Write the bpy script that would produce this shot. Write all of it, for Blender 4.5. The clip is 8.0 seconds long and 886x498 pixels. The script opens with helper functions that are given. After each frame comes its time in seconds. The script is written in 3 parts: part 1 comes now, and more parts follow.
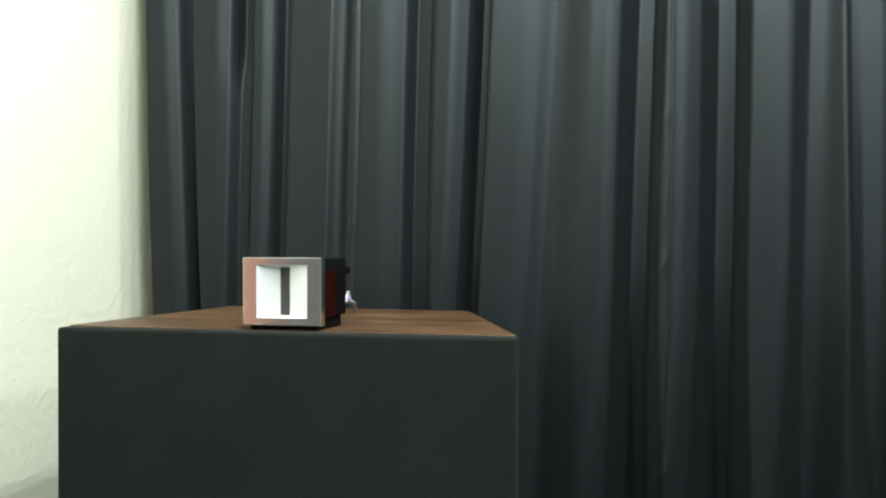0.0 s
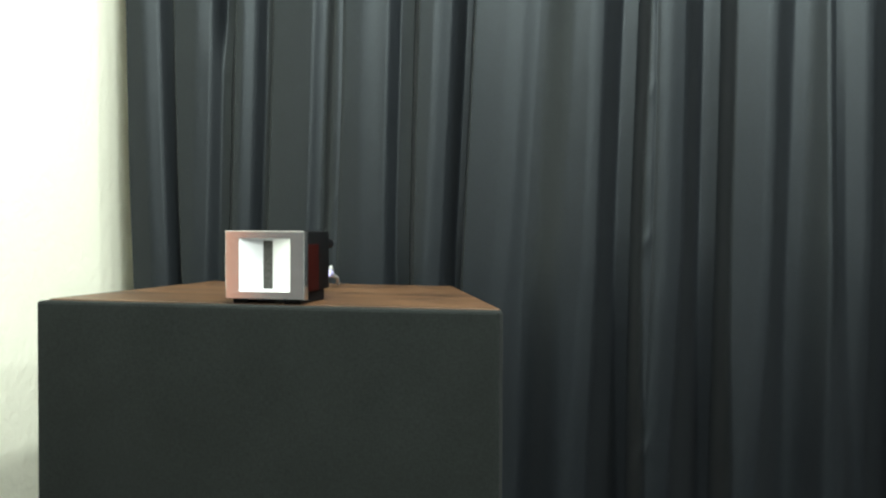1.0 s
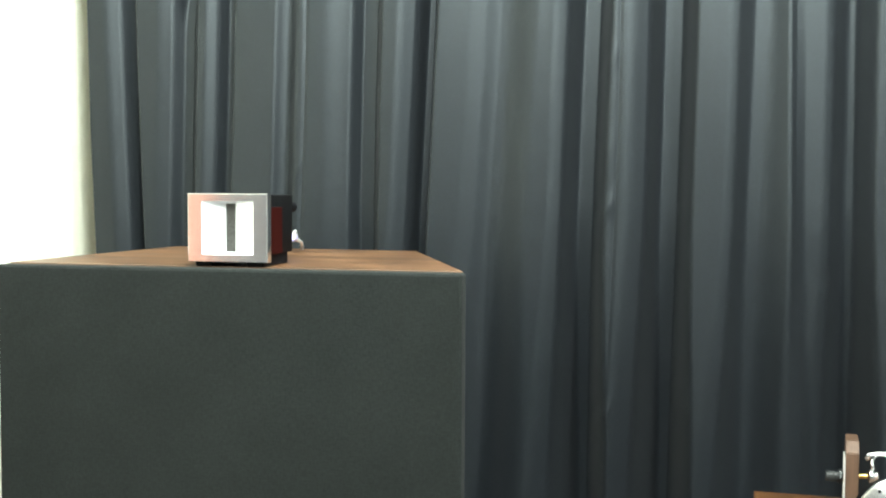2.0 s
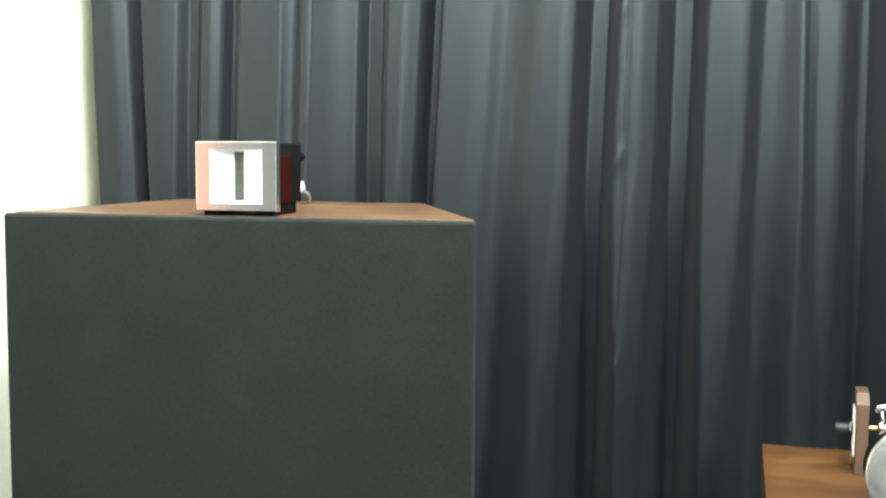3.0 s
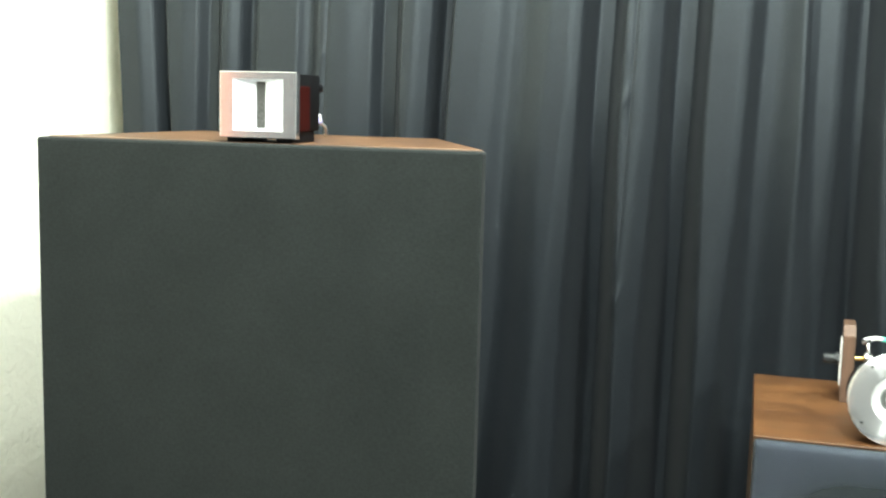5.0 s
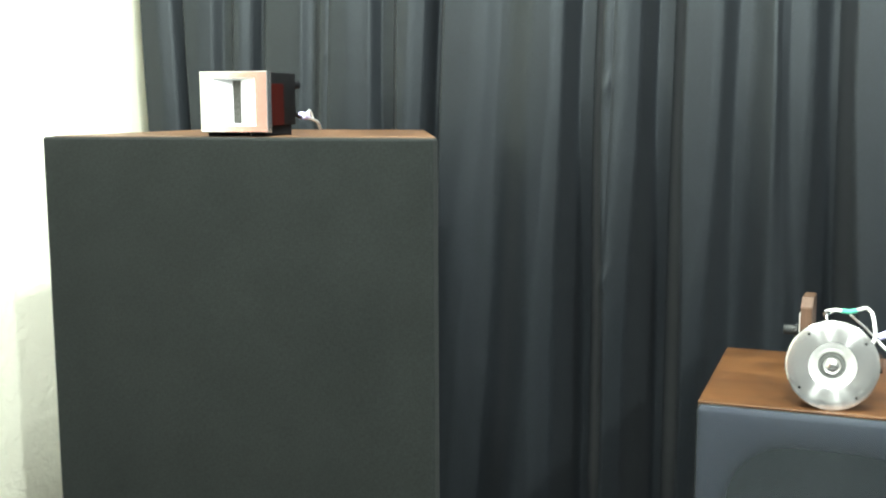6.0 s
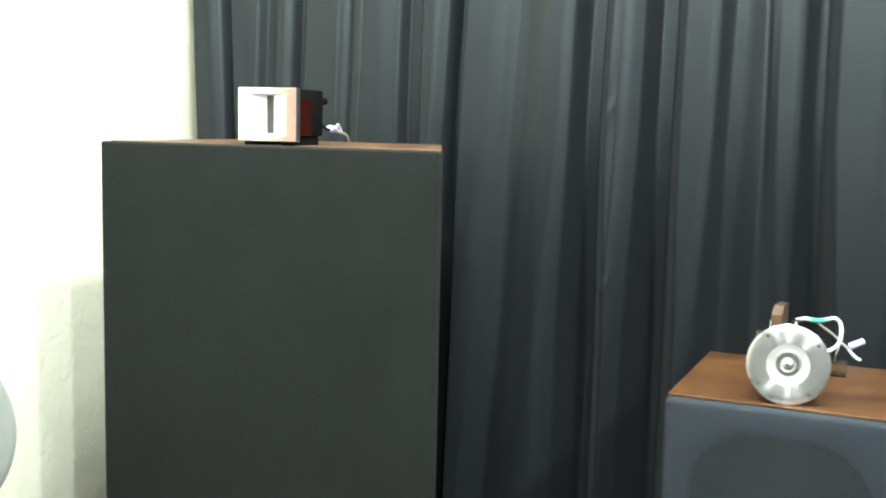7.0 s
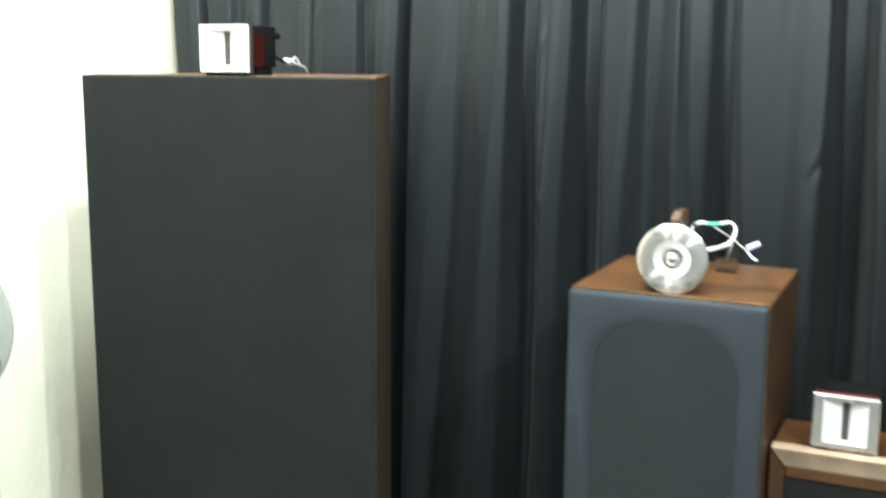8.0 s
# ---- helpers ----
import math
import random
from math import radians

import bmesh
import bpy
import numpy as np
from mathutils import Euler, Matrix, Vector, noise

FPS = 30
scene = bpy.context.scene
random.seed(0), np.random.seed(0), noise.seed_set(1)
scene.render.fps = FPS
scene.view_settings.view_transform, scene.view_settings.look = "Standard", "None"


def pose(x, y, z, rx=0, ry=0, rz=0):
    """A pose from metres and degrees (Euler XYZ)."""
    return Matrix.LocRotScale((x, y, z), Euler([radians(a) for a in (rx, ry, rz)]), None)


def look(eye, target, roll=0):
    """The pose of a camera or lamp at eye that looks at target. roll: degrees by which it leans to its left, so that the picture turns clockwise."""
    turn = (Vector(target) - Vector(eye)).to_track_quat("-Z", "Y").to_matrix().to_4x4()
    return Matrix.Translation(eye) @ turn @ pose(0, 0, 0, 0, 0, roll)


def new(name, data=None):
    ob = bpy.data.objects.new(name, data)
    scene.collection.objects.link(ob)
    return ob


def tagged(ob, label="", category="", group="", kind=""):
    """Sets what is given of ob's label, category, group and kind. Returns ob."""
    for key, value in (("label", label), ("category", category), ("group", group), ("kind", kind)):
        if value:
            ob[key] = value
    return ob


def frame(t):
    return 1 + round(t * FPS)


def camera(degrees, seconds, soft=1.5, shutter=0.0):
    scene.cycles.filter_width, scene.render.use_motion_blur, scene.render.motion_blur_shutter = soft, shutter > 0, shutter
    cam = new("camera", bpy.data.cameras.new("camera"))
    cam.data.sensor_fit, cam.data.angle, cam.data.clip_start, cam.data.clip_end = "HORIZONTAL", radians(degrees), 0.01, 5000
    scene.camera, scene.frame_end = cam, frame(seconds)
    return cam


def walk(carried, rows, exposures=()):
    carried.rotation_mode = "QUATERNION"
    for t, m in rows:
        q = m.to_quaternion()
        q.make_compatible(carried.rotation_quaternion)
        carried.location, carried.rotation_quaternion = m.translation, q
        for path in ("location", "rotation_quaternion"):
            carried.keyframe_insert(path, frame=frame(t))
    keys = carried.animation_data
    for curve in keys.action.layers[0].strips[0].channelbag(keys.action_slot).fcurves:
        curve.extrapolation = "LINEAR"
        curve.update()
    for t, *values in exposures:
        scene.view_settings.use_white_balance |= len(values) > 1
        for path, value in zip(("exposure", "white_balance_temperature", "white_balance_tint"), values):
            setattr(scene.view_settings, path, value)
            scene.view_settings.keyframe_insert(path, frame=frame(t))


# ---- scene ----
cam = camera(45.0, 8.0, soft=2.0, shutter=0.6)
PATH = [
    (0, (0.893, -1.305, 1.320), (0.389, 0.630, 1.304), 0.02),
    (0.5, (0.878, -1.304, 1.309), (0.381, 0.633, 1.281), 0.43),
    (1, (0.886, -1.299, 1.312), (0.418, 0.645, 1.258), 0.21),
    (1.5, (0.880, -1.306, 1.299), (0.439, 0.642, 1.203), 1.66),
    (1.7, (0.895, -1.307, 1.301), (0.482, 0.648, 1.202), 0.46),
    (2.8, (0.879, -1.291, 1.288), (0.478, 0.662, 1.137), 0.18),
    (3, (0.877, -1.296, 1.280), (0.471, 0.654, 1.107), 0.42),
    (3.5, (0.872, -1.315, 1.283), (0.457, 0.632, 1.086), 1.23),
    (4, (0.868, -1.336, 1.268), (0.452, 0.608, 1.056), 1.78),
    (4.5, (0.861, -1.349, 1.256), (0.447, 0.592, 1.011), 1.86),
    (5, (0.894, -1.373, 1.256), (0.473, 0.565, 0.992), 1.51),
    (5.2, (0.934, -1.381, 1.246), (0.494, 0.551, 0.974), 0.99),
    (6.5, (1.187, -1.493, 1.246), (0.524, 0.376, 0.991), 0.16),
    (7, (1.248, -1.593, 1.242), (0.558, 0.270, 1.010), 1.28),
    (7.2, (1.296, -1.646, 1.254), (0.605, 0.212, 0.986), 2.0),
    (7.5, (1.355, -1.701, 1.259), (0.653, 0.147, 0.960), 1.72),
    (7.7, (1.394, -1.728, 1.255), (0.685, 0.114, 0.945), 0.7),
    (8, (1.489, -1.782, 1.226), (0.770, 0.053, 0.884), 0.40),
]
EXPOSURES = [(0, -1.4), (1.0, -1.1), (1.5, -0.45), (2.8, -0.06), (3.5, 0.04), (5.2, 0.08), (6.5, -0.1), (7.0, -0.18), (7.5, -0.18), (8.0, -0.06)]
walk(cam, [(t, look(eye, target, roll)) for t, eye, target, roll in PATH], EXPOSURES)

# ---- world and lights ----
world = bpy.data.worlds.new("world")
world.use_nodes = True
world.node_tree.nodes["Background"].inputs[0].default_value = (0.75, 0.85, 1.0, 1)
world.node_tree.nodes["Background"].inputs[1].default_value = 0.02
scene.world = world

CEIL = 2.52                      # ceiling height


def bulb(x, y, z, watts, tint=(0.905, 1.0, 0.925), size=0.016):
    """One lamp bulb's light."""
    data = bpy.data.lights.new("bulb_light", "POINT")
    data.energy, data.color, data.shadow_soft_size = watts, tint, size
    ob = new("bulb_light", data)
    ob.location = (x, y, z)
    return ob


# bulbs of the ceiling lamps: (x, y, watts)
# the unseen 95 W one is added to brighten the upper right of the curtain
BULBS = [(2.55, -1.70, 280), (1.35, -0.10, 95), (1.217, -1.171, 142),
         (0.673, -0.507, 40), (0.564, -0.273, 40), (0.498, -0.376, 40), (0.432, -0.405, 29), (0.600, -0.560, 31)]
for bx, by, bw in BULBS:
    bulb(bx, by, CEIL - 0.16, bw, size=0.025 if bw > 200 else 0.012)


# ---- materials ----
def material(name):
    m = bpy.data.materials.new(name)
    m.use_nodes = True
    nt = m.node_tree
    return m, nt.nodes, nt.links, nt.nodes["Principled BSDF"]


def node(nodes, kind, **values):
    n = nodes.new(kind)
    for key, value in values.items():
        n.inputs[key.replace("_", " ")].default_value = value
    return n


def coords(nodes, links, scale=(1, 1, 1), turn=(0, 0, 0)):
    tc = nodes.new("ShaderNodeTexCoord")
    mp = nodes.new("ShaderNodeMapping")
    mp.inputs["Scale"].default_value = scale
    mp.inputs["Rotation"].default_value = turn
    links.new(tc.outputs["Object"], mp.inputs["Vector"])
    return mp.outputs["Vector"]


def ramp(nodes, links, fac, stops):
    r = nodes.new("ShaderNodeValToRGB")
    el = r.color_ramp.elements
    while len(el) < len(stops):
        el.new(0.5)
    for e, (pos, col) in zip(el, stops):
        e.position, e.color = pos, (*col, 1)
    links.new(fac, r.inputs["Fac"])
    return r.outputs["Color"]


def bump(nodes, links, bsdf, height, strength, distance):
    b = nodes.new("ShaderNodeBump")
    b.inputs["Strength"].default_value, b.inputs["Distance"].default_value = strength, distance
    links.new(height, b.inputs["Height"])
    links.new(b.outputs["Normal"], bsdf.inputs["Normal"])


def mix(nodes, links, kind, a, b, fac=1.0):
    n = nodes.new("ShaderNodeMix")
    n.data_type, n.blend_type = "RGBA", kind
    n.inputs[0].default_value = fac
    links.new(a, n.inputs[6])
    links.new(b, n.inputs[7])
    return n.outputs[2]


def plain(name, colour, rough=0.5, metal=0.0, vary=0.15, scale=60.0, grain=0.05, gloss=0.5):
    """A plain paint, plastic or metal with slight mottling."""
    m, n, l, b = material(name)
    v = coords(n, l)
    t = node(n, "ShaderNodeTexNoise", Scale=scale, Detail=6.0, Roughness=0.65)
    l.new(v, t.inputs["Vector"])
    lo = tuple(c * (1 - vary) for c in colour)
    hi = tuple(min(1, c * (1 + vary)) for c in colour)
    l.new(ramp(n, l, t.outputs["Fac"], [(0.3, lo), (0.7, hi)]), b.inputs["Base Color"])
    b.inputs["Roughness"].default_value, b.inputs["Metallic"].default_value = rough, metal
    b.inputs["Specular IOR Level"].default_value = gloss
    if grain:
        bump(n, l, b, t.outputs["Fac"], grain, 0.001)
    return m


def wood(name, dark, mid, light, along="X", rough=0.42):
    """Veneer with long grain along one axis of the object."""
    m, n, l, b = material(name)
    s = {"X": (1.6, 26, 26), "Y": (26, 1.6, 26), "Z": (26, 26, 1.6)}[along]
    v = coords(n, l, s)
    big = node(n, "ShaderNodeTexNoise", Scale=1.0, Detail=5.0, Roughness=0.55, Distortion=0.6)
    l.new(v, big.inputs["Vector"])
    v2 = coords(n, l, tuple(k * 9 if k > 5 else k * 4 for k in s))
    fine = node(n, "ShaderNodeTexNoise", Scale=1.0, Detail=4.0, Roughness=0.7)
    l.new(v2, fine.inputs["Vector"])
    c1 = ramp(n, l, big.outputs["Fac"], [(0.28, dark), (0.5, mid), (0.74, light)])
    c2 = ramp(n, l, fine.outputs["Fac"], [(0.3, (0.55, 0.5, 0.45)), (0.62, (1, 1, 1))])
    blot = node(n, "ShaderNodeTexNoise", Scale=11.0, Detail=4.0, Roughness=0.6)
    l.new(coords(n, l), blot.inputs["Vector"])
    c3 = ramp(n, l, blot.outputs["Fac"], [(0.32, (0.62, 0.60, 0.58)), (0.66, (1.16, 1.16, 1.16))])
    l.new(mix(n, l, "MULTIPLY", mix(n, l, "MULTIPLY", c1, c2, 0.55), c3), b.inputs["Base Color"])
    worn = n.new("ShaderNodeMapRange")
    worn.inputs["To Min"].default_value, worn.inputs["To Max"].default_value = rough - 0.06, rough + 0.14
    l.new(blot.outputs["Fac"], worn.inputs["Value"])
    l.new(worn.outputs[0], b.inputs["Roughness"])
    bump(n, l, b, fine.outputs["Fac"], 0.12, 0.0006)
    return m


def cloth(name, dark, light, scale, rough=0.95, strength=0.35, stripes=0.0, gloss=0.2, speck=0.24, cover=1.0, tint=(1, 1, 1)):
    """Woven cloth: fine crossed threads, with slow mottling."""
    m, n, l, b = material(name)
    v = coords(n, l)
    w1 = node(n, "ShaderNodeTexNoise", Scale=scale, Detail=1.0)
    l.new(coords(n, l, (1, 1, 0.35)), w1.inputs["Vector"])
    w2 = node(n, "ShaderNodeTexNoise", Scale=scale, Detail=1.0)
    l.new(coords(n, l, (0.35, 1, 1)), w2.inputs["Vector"])
    big = node(n, "ShaderNodeTexNoise", Scale=7.0, Detail=8.0, Roughness=0.7)
    l.new(v if not stripes else coords(n, l, (stripes, 1, 0.25)), big.inputs["Vector"])
    weave = mix(n, l, "MIX", w1.outputs["Fac"], w2.outputs["Fac"], 0.5)
    c = ramp(n, l, big.outputs["Fac"], [(0.3, dark), (0.7, light)])
    w = ramp(n, l, weave, [(0.36, (0.9 - speck,) * 3), (0.64, (0.9 + speck,) * 3)])
    l.new(mix(n, l, "MULTIPLY", c, w), b.inputs["Base Color"])
    b.inputs["Roughness"].default_value = rough
    b.inputs["Specular IOR Level"].default_value = gloss
    b.inputs["Specular Tint"].default_value = (*tint, 1)
    b.inputs["Sheen Weight"].default_value = 0.02
    b.inputs["Alpha"].default_value = cover      # open weave
    b.inputs["Sheen Roughness"].default_value = 0.6
    bump(n, l, b, weave, strength, 0.0008)
    return m


def plaster(name, colour):
    """White trowelled plaster with low flattened lumps."""
    m, n, l, b = material(name)
    v = coords(n, l)
    lump = node(n, "ShaderNodeTexNoise", Scale=55.0, Detail=4.0, Roughness=0.5, Distortion=0.3)
    l.new(v, lump.inputs["Vector"])
    shape = ramp(n, l, lump.outputs["Fac"], [(0.38, (0, 0, 0)), (0.62, (1, 1, 1))])
    slow = node(n, "ShaderNodeTexNoise", Scale=2.2, Detail=6.0, Roughness=0.6)
    l.new(v, slow.inputs["Vector"])
    lo = tuple(c * 0.94 for c in colour)
    l.new(ramp(n, l, slow.outputs["Fac"], [(0.3, lo), (0.7, colour)]), b.inputs["Base Color"])
    b.inputs["Roughness"].default_value = 0.85
    bump(n, l, b, shape, 0.3, 0.003)
    return m


def brushed(name, colour, rough, around=False, metal=1.0):
    """Machined or brushed metal."""
    m, n, l, b = material(name)
    v = coords(n, l, (3, 220, 220))
    t = node(n, "ShaderNodeTexNoise", Scale=1.0, Detail=3.0)
    if around:
        tc = n.new("ShaderNodeTexCoord")
        g = n.new("ShaderNodeVectorMath")
        g.operation = "LENGTH"
        sep = n.new("ShaderNodeSeparateXYZ")
        com = n.new("ShaderNodeCombineXYZ")
        l.new(tc.outputs["Object"], sep.inputs[0])
        l.new(sep.outputs[0], com.inputs[0]), l.new(sep.outputs[2], com.inputs[2])
        l.new(com.outputs[0], g.inputs[0])
        k = n.new("ShaderNodeMath")
        k.operation = "MULTIPLY"
        k.inputs[1].default_value = 900
        l.new(g.outputs["Value"], k.inputs[0])
        com2 = n.new("ShaderNodeCombineXYZ")
        l.new(k.outputs[0], com2.inputs[0])
        l.new(com2.outputs[0], t.inputs["Vector"])
        b.inputs["Anisotropic"].default_value = 1.0
        b.inputs["Anisotropic Rotation"].default_value = 0.25
        tan = n.new("ShaderNodeTangent")
        tan.direction_type, tan.axis = "RADIAL", "Y"
        l.new(tan.outputs[0], b.inputs["Tangent"])
    else:
        l.new(v, t.inputs["Vector"])
    l.new(ramp(n, l, t.outputs["Fac"], [(0.3, tuple(c * 0.86 for c in colour)), (0.7, colour)]), b.inputs["Base Color"])
    b.inputs["Metallic"].default_value, b.inputs["Roughness"].default_value = metal, rough
    bump(n, l, b, t.outputs["Fac"], 0.06 if around else 0.08, 0.0003)
    return m


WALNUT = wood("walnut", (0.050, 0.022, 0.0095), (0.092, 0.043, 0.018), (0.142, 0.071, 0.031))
# same veneer, upright grain, with the shade of the cabinet sides put into its colour
WALNUT_UP_SHADED = wood("walnut_upright_shaded", (0.021, 0.0100, 0.0037), (0.038, 0.0190, 0.0068), (0.056, 0.0300, 0.0116), "Z")
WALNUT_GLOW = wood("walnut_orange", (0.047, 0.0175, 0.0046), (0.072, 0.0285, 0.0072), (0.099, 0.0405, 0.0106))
# darkened copy of the orange walnut: shade on upright faces is in the colour
WALNUT_GLOW_UP_SHADED = wood("walnut_orange_upright_shaded", (0.027, 0.011, 0.0030), (0.045, 0.0185, 0.0050), (0.064, 0.028, 0.0078), "Z")
BOARD = wood("grey_brown_board", (0.058, 0.031, 0.019), (0.095, 0.053, 0.034), (0.132, 0.079, 0.052), "Z")
PALE_WOOD = wood("pale_veneer", (0.38, 0.27, 0.19), (0.50, 0.37, 0.28), (0.60, 0.47, 0.37))
BLACK_CLOTH = cloth("black_grille_cloth", (0.0086, 0.0103, 0.0101), (0.0129, 0.0152, 0.0149), 420, gloss=0.1)
SLATE_CLOTH = cloth("slate_grille_cloth", (0.0212, 0.0264, 0.0308), (0.0284, 0.0352, 0.0398), 420, strength=0.1, speck=0.12, cover=0.7)
CURTAIN = cloth("curtain_cloth", (0.0023, 0.0033, 0.0049), (0.0036, 0.0049, 0.0072), 300, rough=0.53, stripes=7.0, strength=0.12, gloss=0.37, tint=(0.85, 0.94, 1.0))
PLASTER = plaster("white_plaster", (0.87, 0.86, 0.74))
ROOM_PAINT = plain("grey_wall_paint", (0.19, 0.19, 0.195), 0.9, scale=3, vary=0.05)
FRAME_PAINT = plain("blue_grey_board", (0.070, 0.080, 0.138), 0.7, vary=0.05)
WARM_PAINT = plain("reddish_brown_wall_paint", (0.62, 0.25, 0.17), 0.9, scale=3, vary=0.05)
PAINT = plain("ceiling_paint", (0.70, 0.70, 0.68), 0.9, scale=3, vary=0.03)
FLOORING = wood("floorboards", (0.095, 0.098, 0.100), (0.145, 0.150, 0.153), (0.195, 0.200, 0.204))
ALU = brushed("satin_aluminium", (0.90, 0.88, 0.88), 0.125, metal=0.98)
ALU_TURNED = brushed("turned_aluminium", (0.92, 0.92, 0.91), 0.215, around=True, metal=1.0)
HORN_BRIGHT = plain("bright_turned_aluminium", (0.95, 0.95, 0.94), 0.32, 0.72, vary=0.03, grain=0.02)
SATIN_HORN = plain("bead_blasted_aluminium", (0.82, 0.83, 0.86), 0.45, 0.38, vary=0.02, grain=0.02)
BLACK = plain("black_plastic", (0.005, 0.005, 0.006), 0.5, gloss=0.06)
BLACK_METAL = plain("black_enamel", (0.005, 0.005, 0.0055), 0.5, vary=0.2, gloss=0.03)
RED = plain("dark_red_lacquer", (0.018, 0.0028, 0.0022), 0.5, gloss=0.03)
RED_BRIGHT = plain("red_lacquer", (0.12, 0.012, 0.016), 0.45, gloss=0.2)
BULLET_METAL = plain("grey_turned_aluminium", (0.62, 0.62, 0.61), 0.2, 1.0, vary=0.04, grain=0.02)
MESH = plain("grey_mesh", (0.075, 0.075, 0.072), 0.45, 0.6, vary=0.8, scale=700, grain=0.7)
TINNED = plain("tinned_copper", (0.80, 0.80, 0.81), 0.3, 0.55, vary=0.1)
STEEL = plain("nickel_plate", (0.72, 0.72, 0.72), 0.22, 1.0, vary=0.05)
GOLD = plain("gold_plate", (0.83, 0.58, 0.20), 0.25, 1.0, vary=0.05)
WHITE_PVC = plain("white_cable_sheath", (0.80, 0.80, 0.78), 0.45, vary=0.05)
TEAL = plain("teal_sleeve", (0.10, 0.50, 0.38), 0.45)
BLUE = plain("pale_violet_plug", (0.55, 0.52, 0.86), 0.35)
GREY_GLASS = plain("pale_grey_window", (0.30, 0.32, 0.30), 0.3, vary=0.05)
GREY_RIM = plain("dull_grey_rim", (0.10, 0.105, 0.10), 0.4)
GREY_DISC = plain("satin_grey_paint", (0.225, 0.238, 0.228), 0.38, vary=0.05, scale=8)
CLEAR = plain("clear_brownish_plastic", (0.09, 0.055, 0.035), 0.3, gloss=0.4)
CLEAR.node_tree.nodes["Principled BSDF"].inputs["Alpha"].default_value = 0.25
SMOKE = plain("smoky_clear_plastic", (0.022, 0.024, 0.025), 0.3, gloss=0.3)
SMOKE.node_tree.nodes["Principled BSDF"].inputs["Alpha"].default_value = 0.75
LAMP_GLASS, *_, _b = material("lit_opal_glass")
_b.inputs["Base Color"].default_value = (0.9, 0.9, 0.88, 1)
_b.inputs["Emission Color"].default_value = (1.0, 0.95, 0.86, 1)
_b.inputs["Emission Strength"].default_value = 12.0


# ---- mesh helpers ----
def part(name, bm, mat, parent=None, label="", smooth=None):
    """One mesh object out of a bmesh, under a thing or a part."""
    me = bpy.data.meshes.new(name)
    bmesh.ops.recalc_face_normals(bm, faces=bm.faces)
    bm.to_mesh(me)
    bm.free()
    me.materials.append(mat)
    if smooth is not None:
        for p in me.polygons:
            p.use_smooth = True
        me.set_sharp_from_angle(angle=radians(smooth))
    ob = new(name, me)
    ob.parent = parent
    if label:
        ob["label"] = label
    return ob


def thing(name, m, label, category, group="", kind=""):
    ob = new(name)
    ob.empty_display_size = 0.05
    ob.matrix_world = m
    return tagged(ob, label, category, group, kind)


def box(x0, x1, y0, y1, z0, z1, bevel=0.0, bm=None, seg=2):
    b = bmesh.new()
    bmesh.ops.create_cube(b, size=1.0)
    for v in b.verts:
        v.co = Vector((x0 + (v.co.x + 0.5) * (x1 - x0), y0 + (v.co.y + 0.5) * (y1 - y0), z0 + (v.co.z + 0.5) * (z1 - z0)))
    if bevel:
        bmesh.ops.bevel(b, geom=b.edges[:], offset=bevel, segments=seg, affect="EDGES", profile=0.5)
    return join(bm, b)


def join(bm, other):
    if bm is None:
        return other
    me = bpy.data.meshes.new("tmp")
    other.to_mesh(me)
    other.free()
    bm.from_mesh(me)
    bpy.data.meshes.remove(me)
    return bm


def prism(outline, z0, z1, bevel=0.0):
    """An upright prism over an outline in plan."""
    b = bmesh.new()
    low = [b.verts.new((x, y, z0)) for x, y in outline]
    top = [b.verts.new((x, y, z1)) for x, y in outline]
    n = len(outline)
    b.faces.new(low[::-1])
    b.faces.new(top)
    for i in range(n):
        b.faces.new((low[i], low[(i + 1) % n], top[(i + 1) % n], top[i]))
    if bevel:
        bmesh.ops.recalc_face_normals(b, faces=b.faces)
        bmesh.ops.bevel(b, geom=b.edges[:], offset=bevel, segments=2, affect="EDGES", profile=0.5)
    return b


def lathe(profile, steps=48, axis="Y", bm=None):
    """A turned shape: (radius, place along the axis)."""
    b = bmesh.new()
    rings = []
    for r, h in profile:
        if r < 1e-6:
            rings.append([b.verts.new((0, h, 0))])
        else:
            rings.append([b.verts.new((r * math.cos(2 * math.pi * i / steps), h, r * math.sin(2 * math.pi * i / steps))) for i in range(steps)])
    for a, c in zip(rings, rings[1:]):
        for i in range(steps):
            j = (i + 1) % steps
            if len(a) == 1 and len(c) == 1:
                continue
            if len(a) == 1:
                b.faces.new((a[0], c[j], c[i]))
            elif len(c) == 1:
                b.faces.new((a[i], a[j], c[0]))
            else:
                b.faces.new((a[i], a[j], c[j], c[i]))
    if axis == "Z":
        bmesh.ops.rotate(b, verts=b.verts, matrix=Matrix.Rotation(radians(90), 3, "X"))
    if axis == "X":
        bmesh.ops.rotate(b, verts=b.verts, matrix=Matrix.Rotation(radians(-90), 3, "Z"))
    return join(bm, b)


def rod(a, b_, r, steps=16, caps=0.0):
    """A straight round bar from a to b, with slightly rounded ends."""
    a, b_ = Vector(a), Vector(b_)
    ln = (b_ - a).length
    c = caps or r * 0.2
    m = lathe([(0, 0), (r - c, 0), (r, c), (r, ln - c), (r - c, ln), (0, ln)], steps)
    turn = (b_ - a).to_track_quat("Y", "Z").to_matrix().to_4x4()
    bmesh.ops.transform(m, matrix=Matrix.Translation(a) @ turn, verts=m.verts)
    return m


